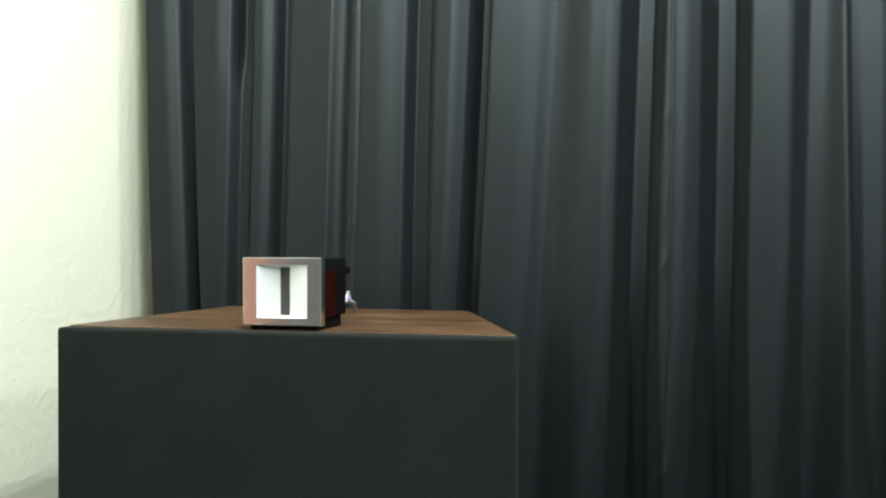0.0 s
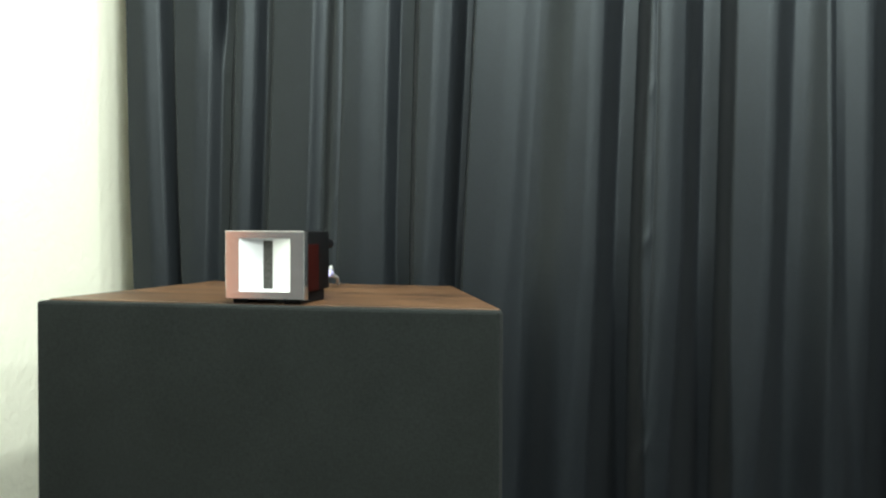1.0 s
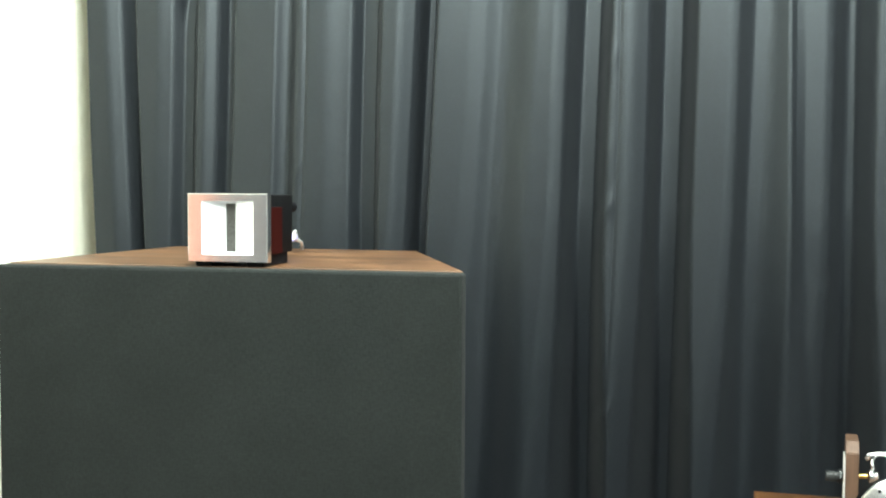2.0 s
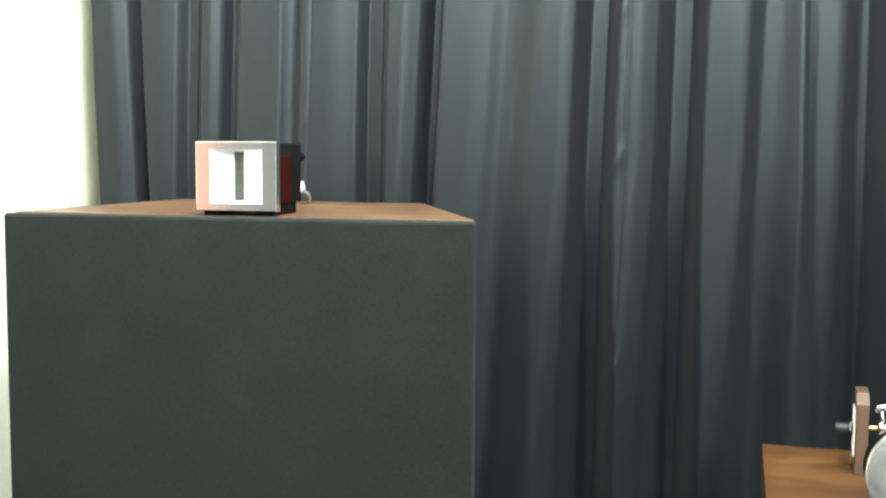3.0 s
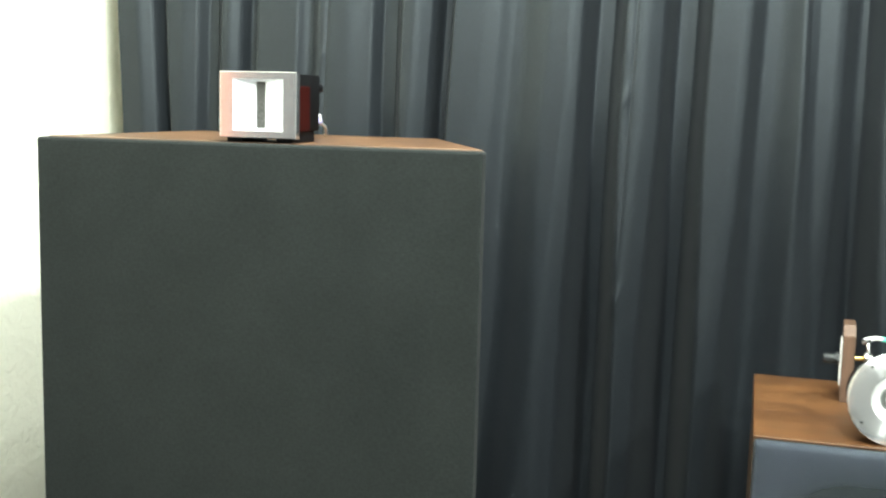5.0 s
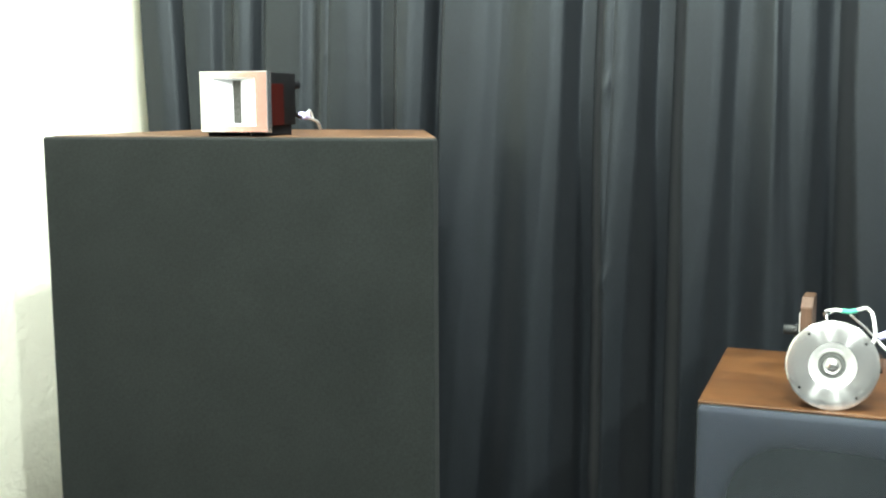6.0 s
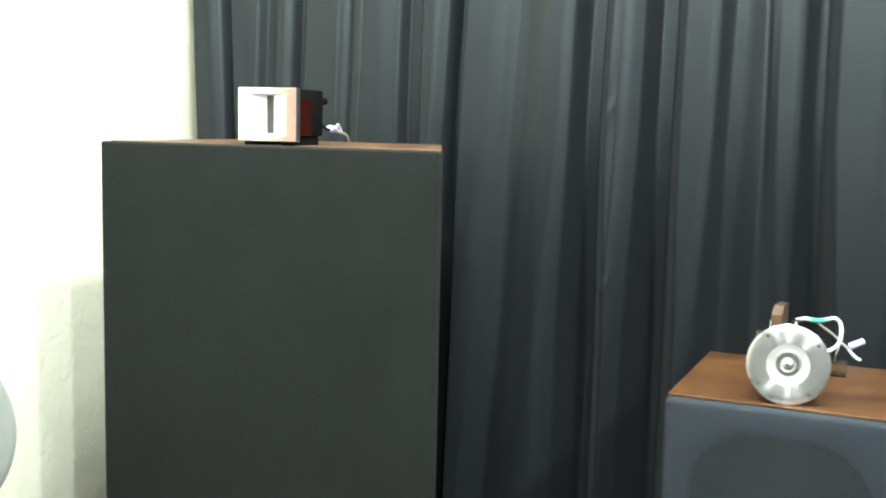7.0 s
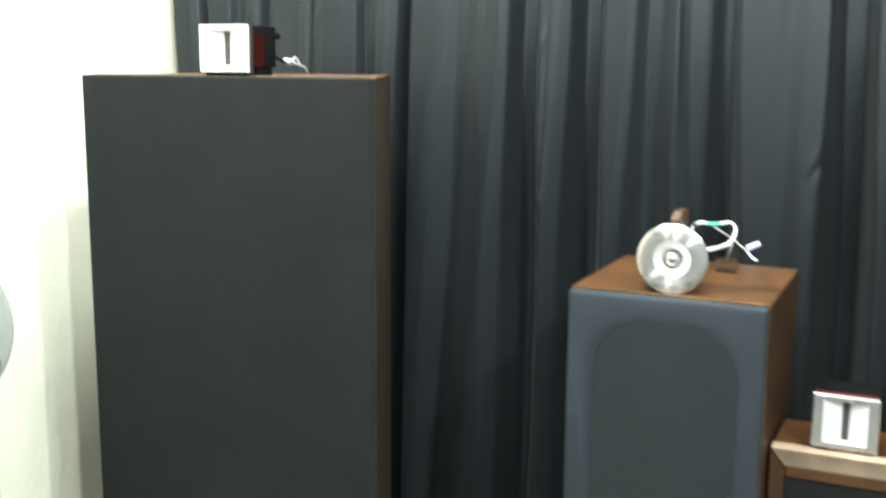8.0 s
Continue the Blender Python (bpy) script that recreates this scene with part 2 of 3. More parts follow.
def hose(points, r, steps=12, cuts=10):
    """A round cable along a smooth line through the points."""
    pts = [Vector(p) for p in points]
    line = []
    for i in range(len(pts) - 1):
        p0, p1, p2, p3 = pts[max(i - 1, 0)], pts[i], pts[i + 1], pts[min(i + 2, len(pts) - 1)]
        for k in range(cuts):
            t = k / cuts
            line.append(0.5 * ((2 * p1) + (p2 - p0) * t + (2 * p0 - 5 * p1 + 4 * p2 - p3) * t * t + (3 * p1 - p0 - 3 * p2 + p3) * t ** 3))
    line.append(pts[-1])
    b = bmesh.new()
    rings, side = [], Vector((0.3, 0.2, 0.9))
    for i, p in enumerate(line):
        d = (line[min(i + 1, len(line) - 1)] - line[max(i - 1, 0)]).normalized()
        side = (side - d * side.dot(d)).normalized()
        up = d.cross(side)
        rings.append([b.verts.new(p + r * (math.cos(2 * math.pi * k / steps) * side + math.sin(2 * math.pi * k / steps) * up)) for k in range(steps)])
    for a, c in zip(rings, rings[1:]):
        for k in range(steps):
            b.faces.new((a[k], a[(k + 1) % steps], c[(k + 1) % steps], c[k]))
    b.faces.new(rings[0][::-1]), b.faces.new(rings[-1])
    return b


# ---- the room ----
# the curtained wall, y = 0.848 - 0.04 x, meets the white side wall, which runs on towards the viewer, in a corner beside the tall cabinet
CORNER = (-0.305, 0.860)
X1, Y0 = 4.2, -3.5
FLOOR = -0.07


def back(x):
    return 0.848 - 0.04 * x


def west(y):
    return CORNER[0] - 0.105 * (CORNER[1] - y)


def hang(x):
    """The front line of the curtain."""
    return 0.635 - 0.04 * x


def structure(name, bm, mat, label, category):
    return tagged(part(name, bm, mat), label, category, kind="structure")


def side_wall(name, y0, y1, mat, label):
    structure(name, prism([(west(y0) - 0.15, y0), (west(y0), y0), (west(y1), y1), (west(y1) - 0.15, y1)], FLOOR, CEIL), mat, label, "wall")


XW = west(Y0)
structure("wall_north", prism([(CORNER[0] - 0.15, back(CORNER[0])), (X1, back(X1)), (X1, back(X1) + 0.15), (CORNER[0] - 0.15, back(CORNER[0]) + 0.15)], FLOOR, CEIL), PLASTER,
          "white plaster wall behind the curtain", "wall")
side_wall("wall_west", -1.55, CORNER[1], PLASTER, "white rough trowelled plaster side wall beside the tall loudspeaker")
side_wall("wall_west_2", -2.00, -1.55, WARM_PAINT, "plain reddish brown part of the side wall")
side_wall("wall_west_3", Y0, -2.00, ROOM_PAINT, "plain grey part of the side wall")
structure("wall_east", prism([(X1, Y0), (X1 + 0.15, Y0), (X1 + 0.15, back(X1) + 0.15), (X1, back(X1) + 0.15)], FLOOR, CEIL), ROOM_PAINT,
          "plain grey end wall of the room", "wall")
structure("wall_south", prism([(XW - 0.15, Y0 - 0.15), (X1 + 0.15, Y0 - 0.15), (X1 + 0.15, Y0), (XW - 0.15, Y0)], FLOOR, CEIL), ROOM_PAINT,
          "plain grey wall behind the viewer", "wall")
structure("floor", prism([(XW - 0.15, Y0 - 0.15), (X1 + 0.15, Y0 - 0.15), (X1 + 0.15, 1.02), (XW - 0.15, 1.02)], FLOOR - 0.1, FLOOR), FLOORING,
          "plain grey wooden floor under the loudspeakers", "floor")
structure("ceiling", prism([(XW - 0.15, Y0 - 0.15), (X1 + 0.15, Y0 - 0.15), (X1 + 0.15, 1.02), (XW - 0.15, 1.02)], CEIL, CEIL + 0.1), PAINT,
          "plain white painted ceiling with hanging bulbs", "ceiling")


# ---- ceiling lamps ----
def ceiling_lamp(x, y):
    lamp = thing("ceiling_lamp", pose(x, y, CEIL), "small ceiling lamp with a bare lit bulb", "lamp", "ceiling lamps")
    part("canopy", lathe([(0, 0), (0.05, 0), (0.05, -0.012), (0.03, -0.03), (0, -0.03)], 32, "Z"), WHITE_PVC, lamp, smooth=40)
    part("socket", lathe([(0, -0.028), (0.018, -0.028), (0.02, -0.09), (0.0, -0.09)], 24, "Z"), BLACK, lamp, smooth=40)
    part("bulb", lathe([(0, -0.089), (0.012, -0.089), (0.015, -0.100), (0.024, -0.118), (0.026, -0.128), (0.022, -0.139), (0.012, -0.145), (0, -0.1465)], 24, "Z"), LAMP_GLASS, lamp, "lit opal glass bulb", 60)
    return lamp


for bx, by, bw in BULBS:
    ceiling_lamp(bx, by)

# ---- curtain ----
# folds at 1.4 m height: where the cloth starts to go back, where it drops into the fold, the edge of the next lap,
# depth, share of it before the drop, width of the return behind that edge, lean
FOLDS = [(-0.188, -0.148, -0.131, 0.040, 0.38, 0.006, -0.028), (-0.090, -0.050, -0.022, 0.030, 0.25, 0.008, 0.011), (0.005, 0.036, 0.057, 0.038, 0.38, 0.006, 0.033),
         (0.155, 0.168, 0.182, 0.016, 0.20, 0.008, 0.042), (0.255, 0.318, 0.354, 0.042, 0.35, 0.008, 0.017), (0.390, 0.432, 0.454, 0.058, 0.38, 0.006, 0.036),
         (0.520, 0.565, 0.592, 0.020, 0.35, 0.020, 0.065), (0.640, 0.672, 0.682, 0.003, 0.40, 0.012, 0.030), (0.685, 0.726, 0.767, 0.064, 0.30, 0.010, 0.021),
         (0.815, 0.866, 0.910, 0.070, 0.30, 0.010, 0.008), (0.985, 1.018, 1.050, 0.038, 0.30, 0.022, 0.030), (1.098, 1.112, 1.208, 0.030, 0.30, 0.010, -0.012),
         (1.150, 1.182, 1.208, 0.035, 0.30, 0.010, -0.012), (1.290, 1.318, 1.330, 0.010, 0.30, 0.012, 0.000), (1.403, 1.420, 1.475, 0.080, 0.15, 0.010, -0.015),
         (1.54, 1.59, 1.63, 0.06, 0.3, 0.01, 0.0), (1.72, 1.77, 1.81, 0.07, 0.3, 0.01, 0.0), (1.88, 1.93, 1.97, 0.06, 0.3, 0.01, 0.0), (2.05, 2.10, 2.13, 0.06, 0.3, 0.01, 0.0)]
PUCKERS = [(0.791, 1.274, 0.5), (0.793, 1.528, 0.4), (0.787, 0.900, 0.9), (0.780, 0.685, 0.8), (1.404, 1.020, -0.6), (0.212, 1.351, 0.3)]    # pulled places along the seams
SEAMS = [0.217, 0.804]    # stitched lines


def ease(t):
    t = max(0.0, min(1.0, t))
    return t * t * (3 - 2 * t)


def curtain_depth(x, z):
    d = 0.0
    low = ease((1.3 - z) / 0.6)
    for k, (a, b_, c, deep, early, turn, lean) in enumerate(FOLDS):
        u = x - lean * (z - 1.4) - 0.004 * math.sin(3.1 * z + 1.7 * k)
        a, turn = a - 0.03 * low, turn * (3.0 + 1.6 * low)
        if a < u < c + turn:
            deep *= (1.0 + 0.8 * low) * (1.0 + 0.5 * ease((z - 1.6) / 0.12) * (k == 1))
            drop = (0.024 if k < 6 else 0.034) + 0.030 * low
            d += deep * (early * ease((u - a) / (b_ - a)) + (1 - early) * ease((u - b_ + 0.5 * drop) / drop)) * (1 - ease((u - c) / turn))
    for k, px in enumerate(SEAMS):
        c = px + 0.022 * (z - 1.4) + 0.003 * math.sin(5 * z + k)
        d += (0.003 - 0.002 * low) * math.exp(-((x - c) / 0.004) ** 2)
    # slanting puckers beside the stitched seam
    c = 0.785 + 0.03 * (z - 1.4)
    pucker = noise.noise(Vector((6 * (x - c) + z * 7.0, z * 5.0 - 22 * (x - c), 2.0)))
    d -= (0.004 + 0.006 * low) * max(0.0, pucker) * math.exp(-((x - c) / 0.022) ** 2)
    for px, pz, pull in PUCKERS:
        u, w = x - px, z - pz
        along, across = u * 0.42 + w * 0.91, u * 0.91 - w * 0.42
        d -= pull * (0.008 * math.exp(-(along / 0.026) ** 2 - (across / 0.008) ** 2) - 0.006 * math.exp(-(along / 0.026) ** 2 - ((across + 0.014) / 0.007) ** 2))
    d += 0.0030 * math.sin(21 * x + 1.3 * z)
    d += 0.005 * noise.noise(Vector((x * 8, z * 1.6, 0.3))) + 0.0003 * noise.noise(Vector((x * 40, z * 1.2, 4.3)))
    return min(d, 0.150)


def curtain():
    xs = [-0.229 + 0.002 * i for i in range(880)]
    xs += [xs[-1] + 0.006 * i for i in range(1, 120)]
    nz, z0, z1 = 200, -0.04, CEIL - 0.06
    verts, faces, nx = [], [], len(xs)
    for j in range(nz + 1):
        z = z0 + (z1 - z0) * j / nz
        for i, x in enumerate(xs):
            xx = x - 0.035 * (z - 1.4) * (1 - min(1.0, i / 50)) * (0.5 if z > 1.4 else 1.0)
            verts.append((xx, hang(x) + curtain_depth(x, z), z))
    for j in range(nz):
        for i in range(nx - 1):
            k = j * nx + i
            faces.append((k, k + 1, k + nx + 1, k + nx))
    drape = thing("curtain", Matrix.Identity(4), "dark charcoal grey curtain hanging in long uneven pleats", "curtain")
    me = bpy.data.meshes.new("cloth")
    me.from_pydata(verts, [], faces)
    me.materials.append(CURTAIN)
    me.polygons.foreach_set("use_smooth", [True] * len(faces))
    cl = new("cloth", me)
    cl.parent = drape
    sol = cl.modifiers.new("thickness", "SOLIDIFY")
    sol.thickness, sol.offset = 0.0015, 1.0
    z = CEIL - 0.035
    part("rail", rod((-0.26, hang(-0.26) + 0.045, z), (2.5, hang(2.5) + 0.045, z), 0.012), STEEL, drape, "metal curtain rail", 40)
    for x in (-0.22, 1.05, 2.4):
        part("bracket", box(x - 0.012, x + 0.012, hang(x) + 0.036, back(x) - 0.002, z - 0.006, z + 0.016, 0.002), STEEL, drape)
    return drape


curtain()

# ---- large cabinet ----
TOP = 1.2
LARGE = [(-0.002, 0.0285), (0.6415, 0.0285), (0.477, 0.468), (0.026, 0.488)]


def inset(outline, d):
    cx = sum(p[0] for p in outline) / len(outline)
    cy = sum(p[1] for p in outline) / len(outline)
    return [(x + (d if x < cx else -d), y + (d if y < cy else -d)) for x, y in outline]


large = thing("floor_loudspeaker", Matrix.Identity(4), "tall walnut loudspeaker with black cloth grille beside the plaster wall", "loudspeaker")
part("plinth", prism(inset(LARGE, 0.03), FLOOR, 0.06, 0.002), BLACK, large)
part("body", prism(inset(LARGE, 0.001), 0.06, TOP - 0.0045, 0.002), WALNUT_UP_SHADED, large)
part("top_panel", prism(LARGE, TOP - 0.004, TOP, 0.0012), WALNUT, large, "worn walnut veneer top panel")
part("grille", box(-0.003, 0.6455, 0.0, 0.028, 0.075, TOP - 0.0012, 0.004), BLACK_CLOTH, large, "taut black grille cloth on a frame")


# ---- ribbon tweeters ----
def ribbon_tweeter(m, label, h=0.091, w=0.112):
    """Square aluminium horn face with a narrow slot, on a short black and red body. Front towards -y, base at z = 0."""
    t = 0.014
    tw = thing("tweeter", m, label, "tweeter", "ribbon tweeters")
    z0 = 0.006
    zc = z0 + h / 2
    # face with opening
    b = bmesh.new()
    ow, oh = 0.0365, h / 2 - 0.010

    def ring(hw, hh, y, r=0.0, cz=zc):
        return [b.verts.new((sx * hw, y, cz + sz * hh)) for sx, sz in ((-1, -1), (1, -1), (1, 1), (-1, 1))]

    c = 0.0009
    rings = [ring(ow, oh, 0.0), ring(w / 2 - c, h / 2 - c, 0.0), ring(w / 2, h / 2, c), ring(w / 2, h / 2, t), ring(w / 2 - 0.004, h / 2 - 0.004, t)]
    for a, d in zip(rings, rings[1:]):
        for i in range(4):
            b.faces.new((a[i], a[(i + 1) % 4], d[(i + 1) % 4], d[i]))
    part("faceplate", b, ALU, tw, "satin aluminium faceplate")
    # horn flare
    b = bmesh.new()
    prev, steps = None, 14
    for k in range(steps + 1):
        s = k / steps
        hw = 0.0062 + (ow - 0.0062) * (1 - s) ** 1.15
        hh = oh - 0.0035 * s
        now = ring(hw, hh, 0.0004 + 0.0125 * s ** 0.8)
        if prev:
            for i in range(4):
                b.faces.new((prev[i], prev[(i + 1) % 4], now[(i + 1) % 4], now[i]))
        prev = now
    part("horn", b, SATIN_HORN, tw, "polished aluminium horn flare", 35)
    part("slot", box(-0.0066, 0.0066, 0.0122, 0.0138, zc - oh + 0.0025, zc + oh - 0.0025), MESH, tw, "grey woven metal ribbon guard")
    # body
    part("body", box(-0.053, 0.053, t, 0.106, z0 + 0.010, z0 + h - 0.0012, 0.002), BLACK_METAL, tw, "black enamelled magnet housing", 40)
    for sx in (-1, 1):
        part("side_plate", box(sx * 0.0535 - 0.0014, sx * 0.0535 + 0.0014, t + 0.003, t + 0.045, z0 + 0.010, z0 + h - 0.018, 0.001), RED, tw, "dark red side plate")
    part("top_plate", box(-0.052, 0.052, t + 0.001, t + 0.010, z0 + h - 0.0030, z0 + h - 0.0004, 0.0008), RED_BRIGHT, tw, "red top strip")
    for sx in (-1, 1):
        part("foot", box(sx * 0.036 - 0.012, sx * 0.036 + 0.012, 0.006, 0.100, 0.0, z0 + 0.011, 0.002), BLACK, tw)
    part("knob", rod((0.045, 0.105, z0 + 0.072), (0.045, 0.128, z0 + 0.072), 0.0070), BLACK, tw, "black rear knob", 40)
    part("terminal", rod((0.034, 0.105, z0 + 0.030), (0.034, 0.122, z0 + 0.030), 0.006), GOLD, tw, "gold plated terminal", 40)
    part("terminal", rod((0.010, 0.105, z0 + 0.030), (0.010, 0.122, z0 + 0.030), 0.006), GOLD, tw, "gold plated terminal", 40)
    return tw


ribbon_tweeter(pose(0.325, 0.021, TOP, 0, 0, 0), "silver ribbon tweeter with red side plates on the tall loudspeaker")

lead = thing("speaker_lead", Matrix.Identity(4), "short thin lead with pale violet spade plugs behind the tweeter", "cable")
part("wire", hose([(0.358, 0.142, TOP + 0.036), (0.350, 0.180, TOP + 0.034), (0.336, 0.225, TOP + 0.028), (0.328, 0.254, TOP + 0.026)], 0.0030), BLACK, lead, smooth=60)
part("plug", rod((0.329, 0.252, TOP + 0.029), (0.318, 0.298, TOP + 0.027), 0.0066), BLUE, lead, "pale violet insulated plug", 40)
part("spade", hose([(0.318, 0.296, TOP + 0.028), (0.311, 0.323, TOP + 0.036), (0.305, 0.343, TOP + 0.033), (0.300, 0.363, TOP + 0.022)], 0.0027), TINNED, lead, "tinned spade prong", smooth=60)
part("spade", hose([(0.318, 0.294, TOP + 0.026), (0.312, 0.335, TOP + 0.021), (0.300, 0.385, TOP + 0.015), (0.290, 0.418, TOP + 0.0035)], 0.0027), TINNED, lead, "tinned spade prong", smooth=60)

# ---- middle cabinet ----
MID_TOP = 0.829
GT = 0.026                       # thickness of the grille frame
MID = pose(1.0103, 0.054, 0, 0, 0, -3.8)
MW, MD = 0.351, 0.386
mid = thing("bookshelf_loudspeaker", MID, "walnut loudspeaker with slate blue grille cloth before the curtain", "loudspeaker")
part("body", box(0, MW, GT, MD, FLOOR, MID_TOP - 0.0045, 0.002), WALNUT_GLOW_UP_SHADED, mid)
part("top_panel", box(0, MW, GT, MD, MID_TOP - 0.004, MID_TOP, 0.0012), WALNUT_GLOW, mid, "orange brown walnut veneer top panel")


def arch(w0, w1, z0, z1, r, steps=14):
    pts = [(w0, z0), (w1, z0)]
    for k in range(steps + 1):
        a = math.pi / 2 * k / steps
        pts.append((w1 - r + r * math.cos(a), z1 - r + r * math.sin(a)))
    for k in range(steps + 1):
        a = math.pi / 2 * k / steps
        pts.append((w0 + r - r * math.sin(a), z1 - r + r * math.cos(a)))
    return pts


b = box(0.001, MW - 0.001, 0.0, GT - 0.0005, 0.012, MID_TOP - 0.002, 0.007, seg=4)
bmesh.ops.delete(b, geom=[f for f in b.faces if f.calc_center_median().y > GT - 0.001], context="FACES")
part("grille", b, SLATE_CLOTH, mid, "open woven slate blue grille cloth")
# board frame behind the cloth, its arched opening chamfered inwards
b = bmesh.new()
loops = []
for g, y, r in ((-0.025, GT - 0.001, 0.004), (-0.025, 0.006, 0.004), (-0.021, 0.002, 0.006), (0.0, 0.002, 0.108), (0.006, 0.0023, 0.104), (0.012, 0.0037, 0.100), (0.018, 0.0066, 0.096), (0.023, 0.0125, 0.092), (0.026, GT - 0.001, 0.090)):
    if g < 0:
        e = 0.028 + g
        pts = arch(e, MW - e, 0.012 + e, MID_TOP - 0.002 - e, r)
    else:
        pts = arch(0.016 + g, MW - 0.020 - g, 0.09 + g, MID_TOP - 0.028 - g, r)
    loops.append([b.verts.new((x, y, z)) for x, z in pts])
for p, q in zip(loops, loops[1:] + loops[:1]):
    for i in range(len(p)):
        b.faces.new((p[i], p[(i + 1) % len(p)], q[(i + 1) % len(q)], q[i]))
part("grille_frame", b, FRAME_PAINT, mid, "blue grey board frame with an arched opening", 60)
part("baffle", box(0.02, MW - 0.02, GT - 0.0008, GT + 0.002, 0.06, MID_TOP - 0.02), BLACK, mid, "black front baffle")

# ---- bullet tweeter ----
bullet = thing("tweeter", pose(1.1895, 0.084, MID_TOP + 0.0614, -6, 0, 3), "round turned aluminium bullet tweeter on the walnut loudspeaker", "tweeter")
part("front_plate", lathe([(0.030, 0.010), (0.0305, 0.003), (0.0315, 0.0004), (0.033, 0.0), (0.0475, 0.0008), (0.0588, 0.002), (0.0612, 0.0035), (0.0617, 0.008), (0.0605, 0.010), (0.028, 0.012)], 96), ALU_TURNED, bullet,
     "lathe turned aluminium ring", 30)
part("horn", lathe([(0.0316, 0.0003), (0.029, 0.0010), (0.025, 0.0034), (0.0212, 0.0064), (0.0190, 0.0090), (0.0176, 0.0112), (0.0110, 0.0116)], 72), HORN_BRIGHT, bullet, "polished horn mouth", 60)
# dark ring over the bright horn floor, painting the shade of the throat gap
part("throat", lathe([(0.0182, 0.0098), (0.0178, 0.0106), (0.0140, 0.0110), (0.0120, 0.0112)], 48), GREY_RIM, bullet, "dull grey ring for the shade in the annular throat", 60)
part("bullet", lathe([(0, -0.003), (0.0047, -0.0018), (0.0092, 0.0012), (0.0121, 0.0058), (0.0134, 0.0110), (0.0136, 0.030), (0, 0.034)], 48), BULLET_METAL, bullet, "polished bullet phase plug", 60)
part("magnet", lathe([(0, 0.0135), (0.046, 0.0135), (0.048, 0.0165), (0.048, 0.076), (0.045, 0.080), (0, 0.080)], 64), BLACK_METAL, bullet, "black magnet housing", 40)
for k in range(4):
    a = radians(37 + 90 * k)
    part("screw", lathe([(0, -0.0009), (0.0016, -0.0006), (0.0020, 0.0006), (0, 0.001)], 16), BLACK, bullet, "dark recessed screw", 40).location = (0.0528 * math.cos(a), 0.0012, 0.0528 * math.sin(a))

# ---- attenuator on its wooden board ----
atten = thing("attenuator", pose(1.150, 0.292, MID_TOP, 0, 0, -7), "small walnut board with a level control and wire lugs", "level control")
b = bmesh.new()
side = [(0.0, 0.0), (0.068, 0.0), (0.068, 0.1160), (0.020, 0.1160), (0.0, 0.102)]
f = [b.verts.new((0.0, y, z)) for y, z in side]
g = [b.verts.new((0.0175, y, z)) for y, z in side]
b.faces.new(f), b.faces.new(g[::-1])
for i in range(5):
    b.faces.new((f[i], f[(i + 1) % 5], g[(i + 1) % 5], g[i]))
bmesh.ops.recalc_face_normals(b, faces=b.faces)
bmesh.ops.bevel(b, geom=b.edges[:], offset=0.0012, segments=2, affect="EDGES")
part("board", b, BOARD, atten, "walnut board with one cut corner")
part("plate", box(-0.0022, -0.0004, 0.006, 0.056, 0.024, 0.092, 0.001), WHITE_PVC, atten, "white dial plate")
part("shaft", rod((-0.003, 0.022, 0.062), (-0.027, 0.022, 0.062), 0.0080), SMOKE, atten, "smoky control shaft", 40)
part("nut", rod((-0.003, 0.022, 0.062), (-0.010, 0.022, 0.062), 0.0115, 6), SMOKE, atten)
part("neck", rod((0.018, 0.026, 0.064), (0.031, 0.026, 0.065), 0.0036), GOLD, atten, "gold plated neck", 40)
part("terminal", lathe([(0, 0.0), (0.0075, 0.0), (0.0100, 0.002), (0.0105, 0.005), (0.0090, 0.008), (0.0070, 0.009), (0.0080, 0.012), (0.0060, 0.014), (0, 0.0145)], 32, "X"), STEEL, atten, "polished screw terminal", 40).location = (0.031, 0.026, 0.065)
part("lug", hose([(0.038, 0.026, 0.074), (0.036, 0.029, 0.084), (0.038, 0.038, 0.089), (0.042, 0.050, 0.089)], 0.0027), STEEL, atten, "tinned lug", 60)

# ---- leads and plastic block on the middle cabinet ----
leads = thing("tweeter_lead", Matrix.Identity(4), "white looped lead with a teal sleeve and violet plug", "cable")
part("cable", hose([(1.1898, 0.3481, 0.9163), (1.2042, 0.3377, 0.9216), (1.2237, 0.3453, 0.9185), (1.2417, 0.3673, 0.9190), (1.2531, 0.3873, 0.9177), (1.2625, 0.3917, 0.9074), (1.2640, 0.3600, 0.8940), (1.2590, 0.2900, 0.8890), (1.2430, 0.2050, 0.8930), (1.2170, 0.1650, 0.8930)], 0.0031),
     WHITE_PVC, leads, "thick white sheath", 60)
part("sleeve", hose([(1.2120, 0.3377, 0.9210), (1.2237, 0.3453, 0.9185), (1.2346, 0.3577, 0.9184)], 0.0040), TEAL, leads, "teal shrink sleeve", 60)
part("crimp", hose([(1.1861, 0.3451, 0.9117), (1.1927, 0.3434, 0.9160), (1.1994, 0.3416, 0.9184)], 0.0036), STEEL, leads, "nickel plated crimp lug", 60)
part("wire", hose([(1.2267, 0.3491, 0.9130), (1.2392, 0.3913, 0.8963), (1.254, 0.43, 0.879), (1.267, 0.45, 0.863), (1.277, 0.468, 0.852)], 0.0020), WHITE_PVC, leads, "thin white wire", 60)
part("plug", rod((1.280, 0.47, 0.854), (1.305, 0.47, 0.867), 0.0060), BLUE, leads, "pale violet insulated plug", 40)
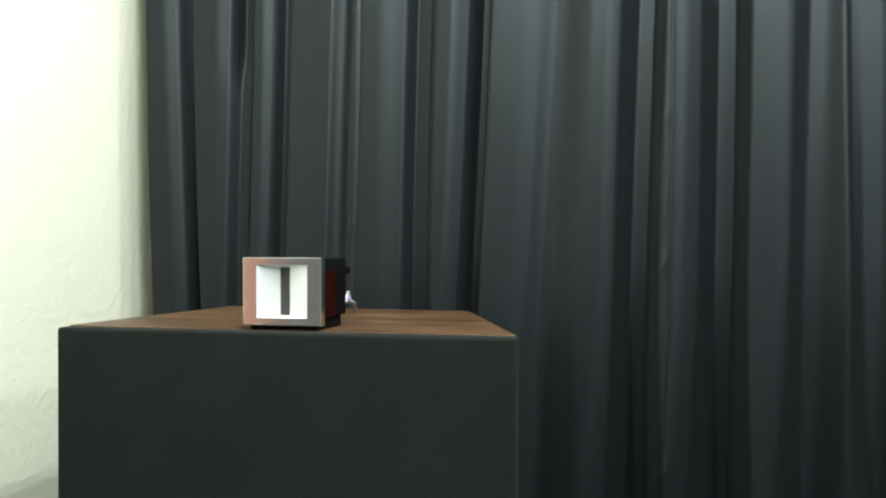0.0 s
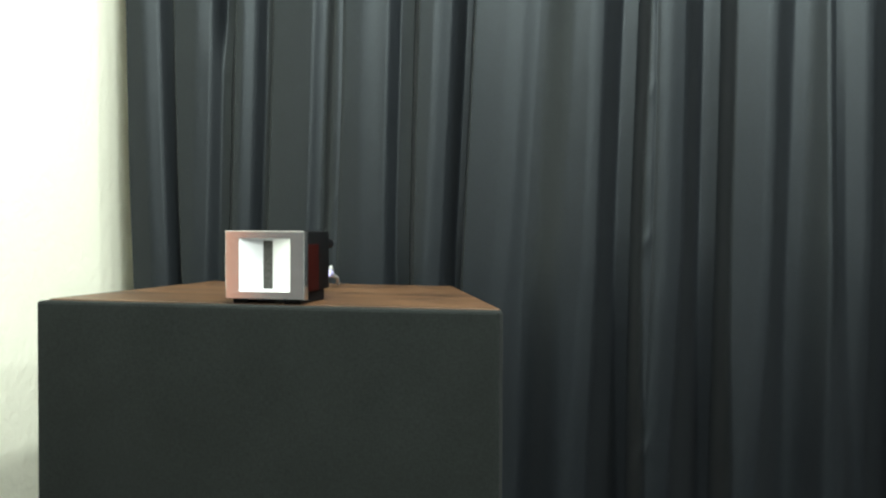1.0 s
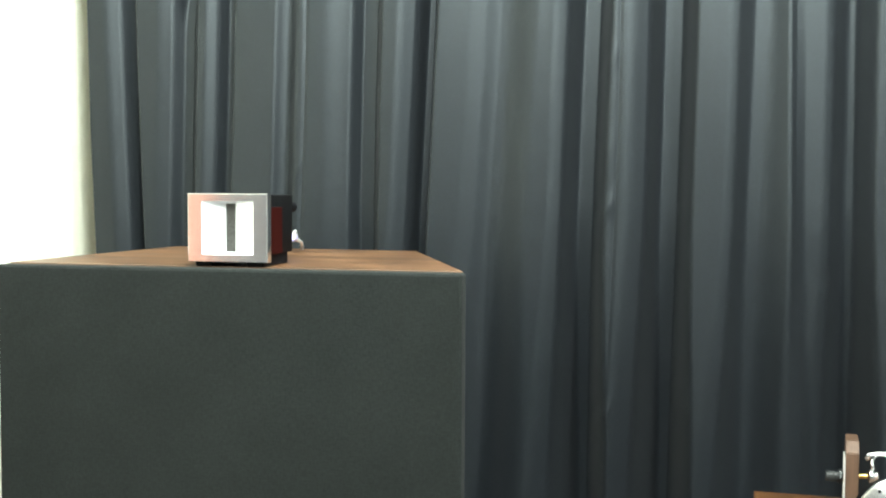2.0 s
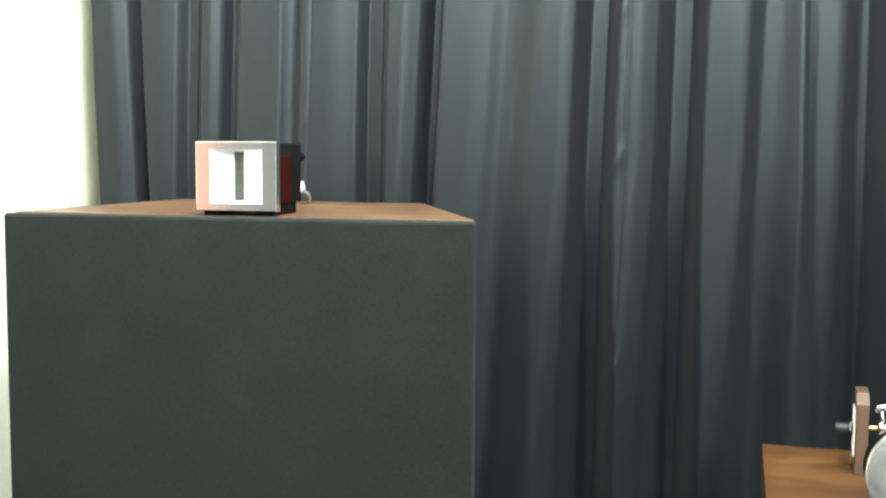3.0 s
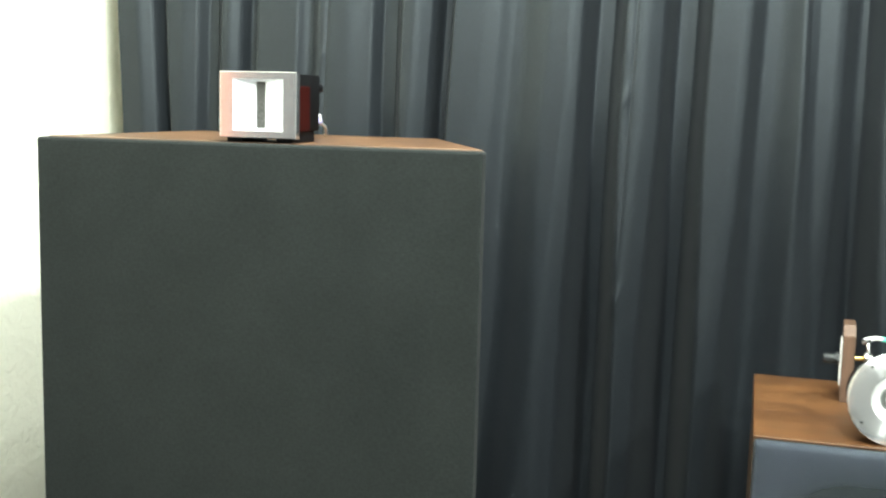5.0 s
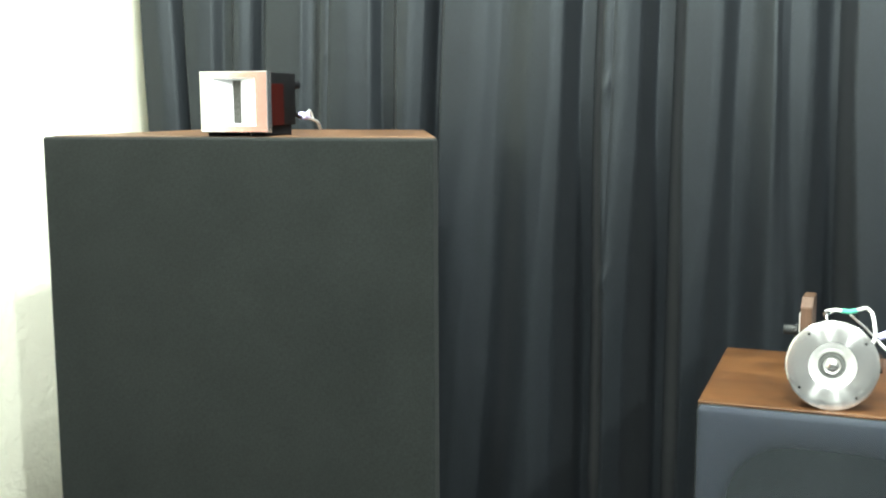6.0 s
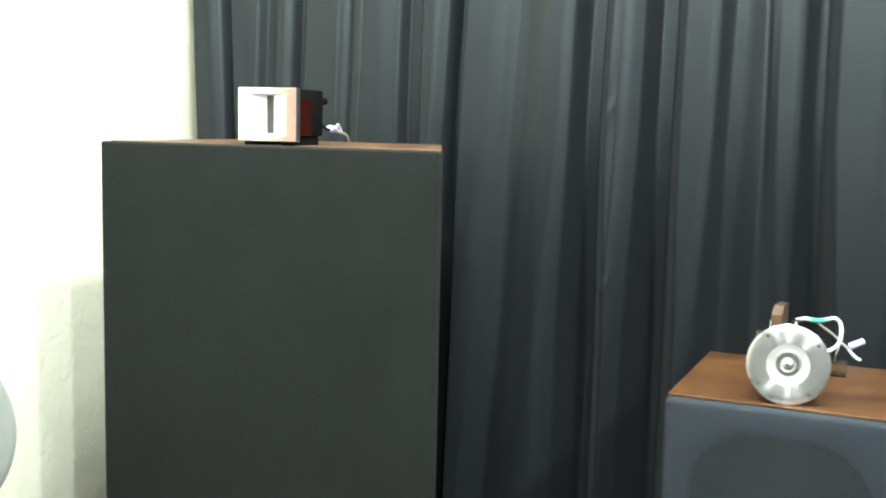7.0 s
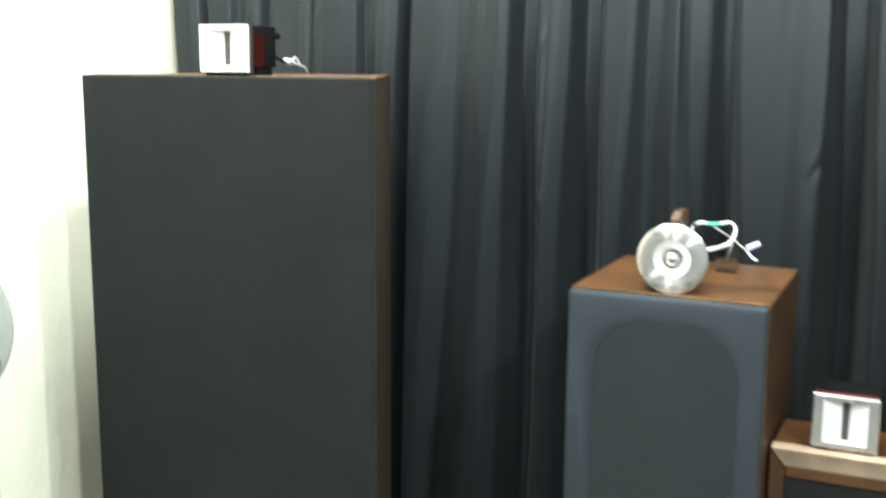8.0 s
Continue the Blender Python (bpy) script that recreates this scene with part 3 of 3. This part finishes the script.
part("spade", hose([(1.278, 0.47, 0.850), (1.286, 0.47, 0.841), (1.294, 0.468, 0.834), (1.301, 0.466, 0.8322)], 0.0027), WHITE_PVC, leads, "white insulated spade", 60)

block = thing("plastic_block", pose(1.236, 0.318, MID_TOP, 0, 0, -2), "small clear brownish plastic block on the walnut top", "plastic block")
part("case", box(0, 0.040, 0, 0.034, 0.0028, 0.024, 0.0015), CLEAR, block)
part("pad", box(0.001, 0.039, 0.001, 0.033, 0, 0.0026), BLACK, block, "dark felt pad")
part("strip", hose([(0.020, 0.016, 0.0235), (0.021, 0.016, 0.036), (0.025, 0.022, 0.050), (0.027, 0.030, 0.060)], 0.0011, 8), STEEL, block, "thin bare wire", 60)

# ---- low cabinet ----
LOW_TOP = 0.559
low = thing("low_loudspeaker", pose(1.373, 0.117, 0, 0, 0, -3.5), "low brown loudspeaker with a pale mitred front frame", "loudspeaker")
LW, LD = 0.46, 0.176
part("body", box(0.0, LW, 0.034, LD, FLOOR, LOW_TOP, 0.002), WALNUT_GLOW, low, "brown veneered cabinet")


def frame_side(a, b_, c, d):
    """One mitred, bevelled side of the front frame from its four front-to-back corners, outer then inner."""
    m = bmesh.new()
    o0, o1, i0, i1 = Vector(a), Vector(b_), Vector(c), Vector(d)
    back_ = Vector((0, 1, 0))
    v = [m.verts.new(p) for p in (o0, o1, i1 + back_ * 0.02, i0 + back_ * 0.02, o0 + back_ * 0.033, o1 + back_ * 0.033, i1 + back_ * 0.033, i0 + back_ * 0.033)]
    for q in ((0, 1, 2, 3), (4, 5, 6, 7), (0, 1, 5, 4), (1, 2, 6, 5), (2, 3, 7, 6), (3, 0, 4, 7)):
        m.faces.new([v[k] for k in q])
    return m


fw = 0.037
part("frame_rail", frame_side((0, 0, LOW_TOP), (LW, 0, LOW_TOP), (fw * 0.6, 0, LOW_TOP - fw), (LW - fw * 0.6, 0, LOW_TOP - fw)), PALE_WOOD, low, "pale mitred top rail")
part("frame_rail", frame_side((0, 0, 0.01), (LW, 0, 0.01), (fw * 0.6, 0, 0.01 + fw), (LW - fw * 0.6, 0, 0.01 + fw)), PALE_WOOD, low)
part("frame_stile", frame_side((0, 0, LOW_TOP - 0.001), (0, 0, 0.011), (fw * 0.6, 0, LOW_TOP - fw - 0.001), (fw * 0.6, 0, 0.011 + fw)), WALNUT_GLOW_UP_SHADED, low, "brown mitred side stile")
part("frame_stile", frame_side((LW, 0, LOW_TOP - 0.001), (LW, 0, 0.011), (LW - fw * 0.6, 0, LOW_TOP - fw - 0.001), (LW - fw * 0.6, 0, 0.011 + fw)), WALNUT_GLOW_UP_SHADED, low)
part("inner_rail", box(0.024, LW - 0.024, 0.022, 0.033, LOW_TOP - fw - 0.022, LOW_TOP - fw, 0.002), WALNUT_GLOW, low, "brown inner ledge")
part("grille", box(0.022, LW - 0.022, 0.026, 0.0335, 0.047, LOW_TOP - fw - 0.022, 0.002), BLACK_CLOTH, low, "black grille cloth")
ribbon_tweeter(pose(1.492, 0.134, LOW_TOP, 0, 0, -3.8), "silver ribbon tweeter with red side plates on the low loudspeaker", 0.096, 0.109)

# ---- round grey disc on its pedestal ----
disc = thing("pedestal_unit", pose(-0.095, -0.386, 0, 0, 0, 44), "round satin grey disc above a black ribbed pedestal", "pedestal")
plate = part("disc", lathe([(0, 0.0), (0.168, 0.003), (0.1745, 0.005), (0.1775, 0.009), (0.1745, 0.015), (0, 0.018)], 96), GREY_DISC, disc, "flat satin grey disc", 40)
plate.location = (0, 0, 0.735)
badge = part("window", lathe([(0, -0.001), (0.017, -0.001), (0.0185, 0.001), (0.0185, 0.004), (0, 0.004)], 32), GREY_GLASS, plate, "pale grey oval window", 40)
badge.location, badge.rotation_euler, badge.scale = (0.128, 0.002, -0.082), (0, radians(35), 0), (0.8, 1, 1.5)
rim = part("window_rim", lathe([(0.0185, 0.002), (0.0185, -0.0022), (0.0215, -0.0022), (0.0215, 0.002)], 32), GREY_RIM, plate, "dull grey rim", 40)
rim.location, rim.rotation_euler, rim.scale = (0.128, 0.002, -0.082), (0, radians(35), 0), (0.8, 1, 1.5)
for k, (zz, rr) in enumerate(((0.612, 0.132), (0.585, 0.137), (0.557, 0.140))):
    part("rib", lathe([(0, zz + 0.006), (rr - 0.02, zz + 0.006), (rr, zz), (rr - 0.02, zz - 0.006), (0, zz - 0.006)], 64, "Z"), BLACK, disc, smooth=30).location = (0, 0.17, 0)
part("drum", lathe([(0, 0.735), (0.02, 0.735), (0.02, 0.64), (0.115, 0.64), (0.116, 0.61), (0.118, 0.54), (0.130, 0.53), (0.132, FLOOR + 0.03), (0.127, FLOOR), (0, FLOOR)], 64, "Z"), BLACK, disc, "black drum shaped pedestal", 40).location = (0, 0.17, 0)
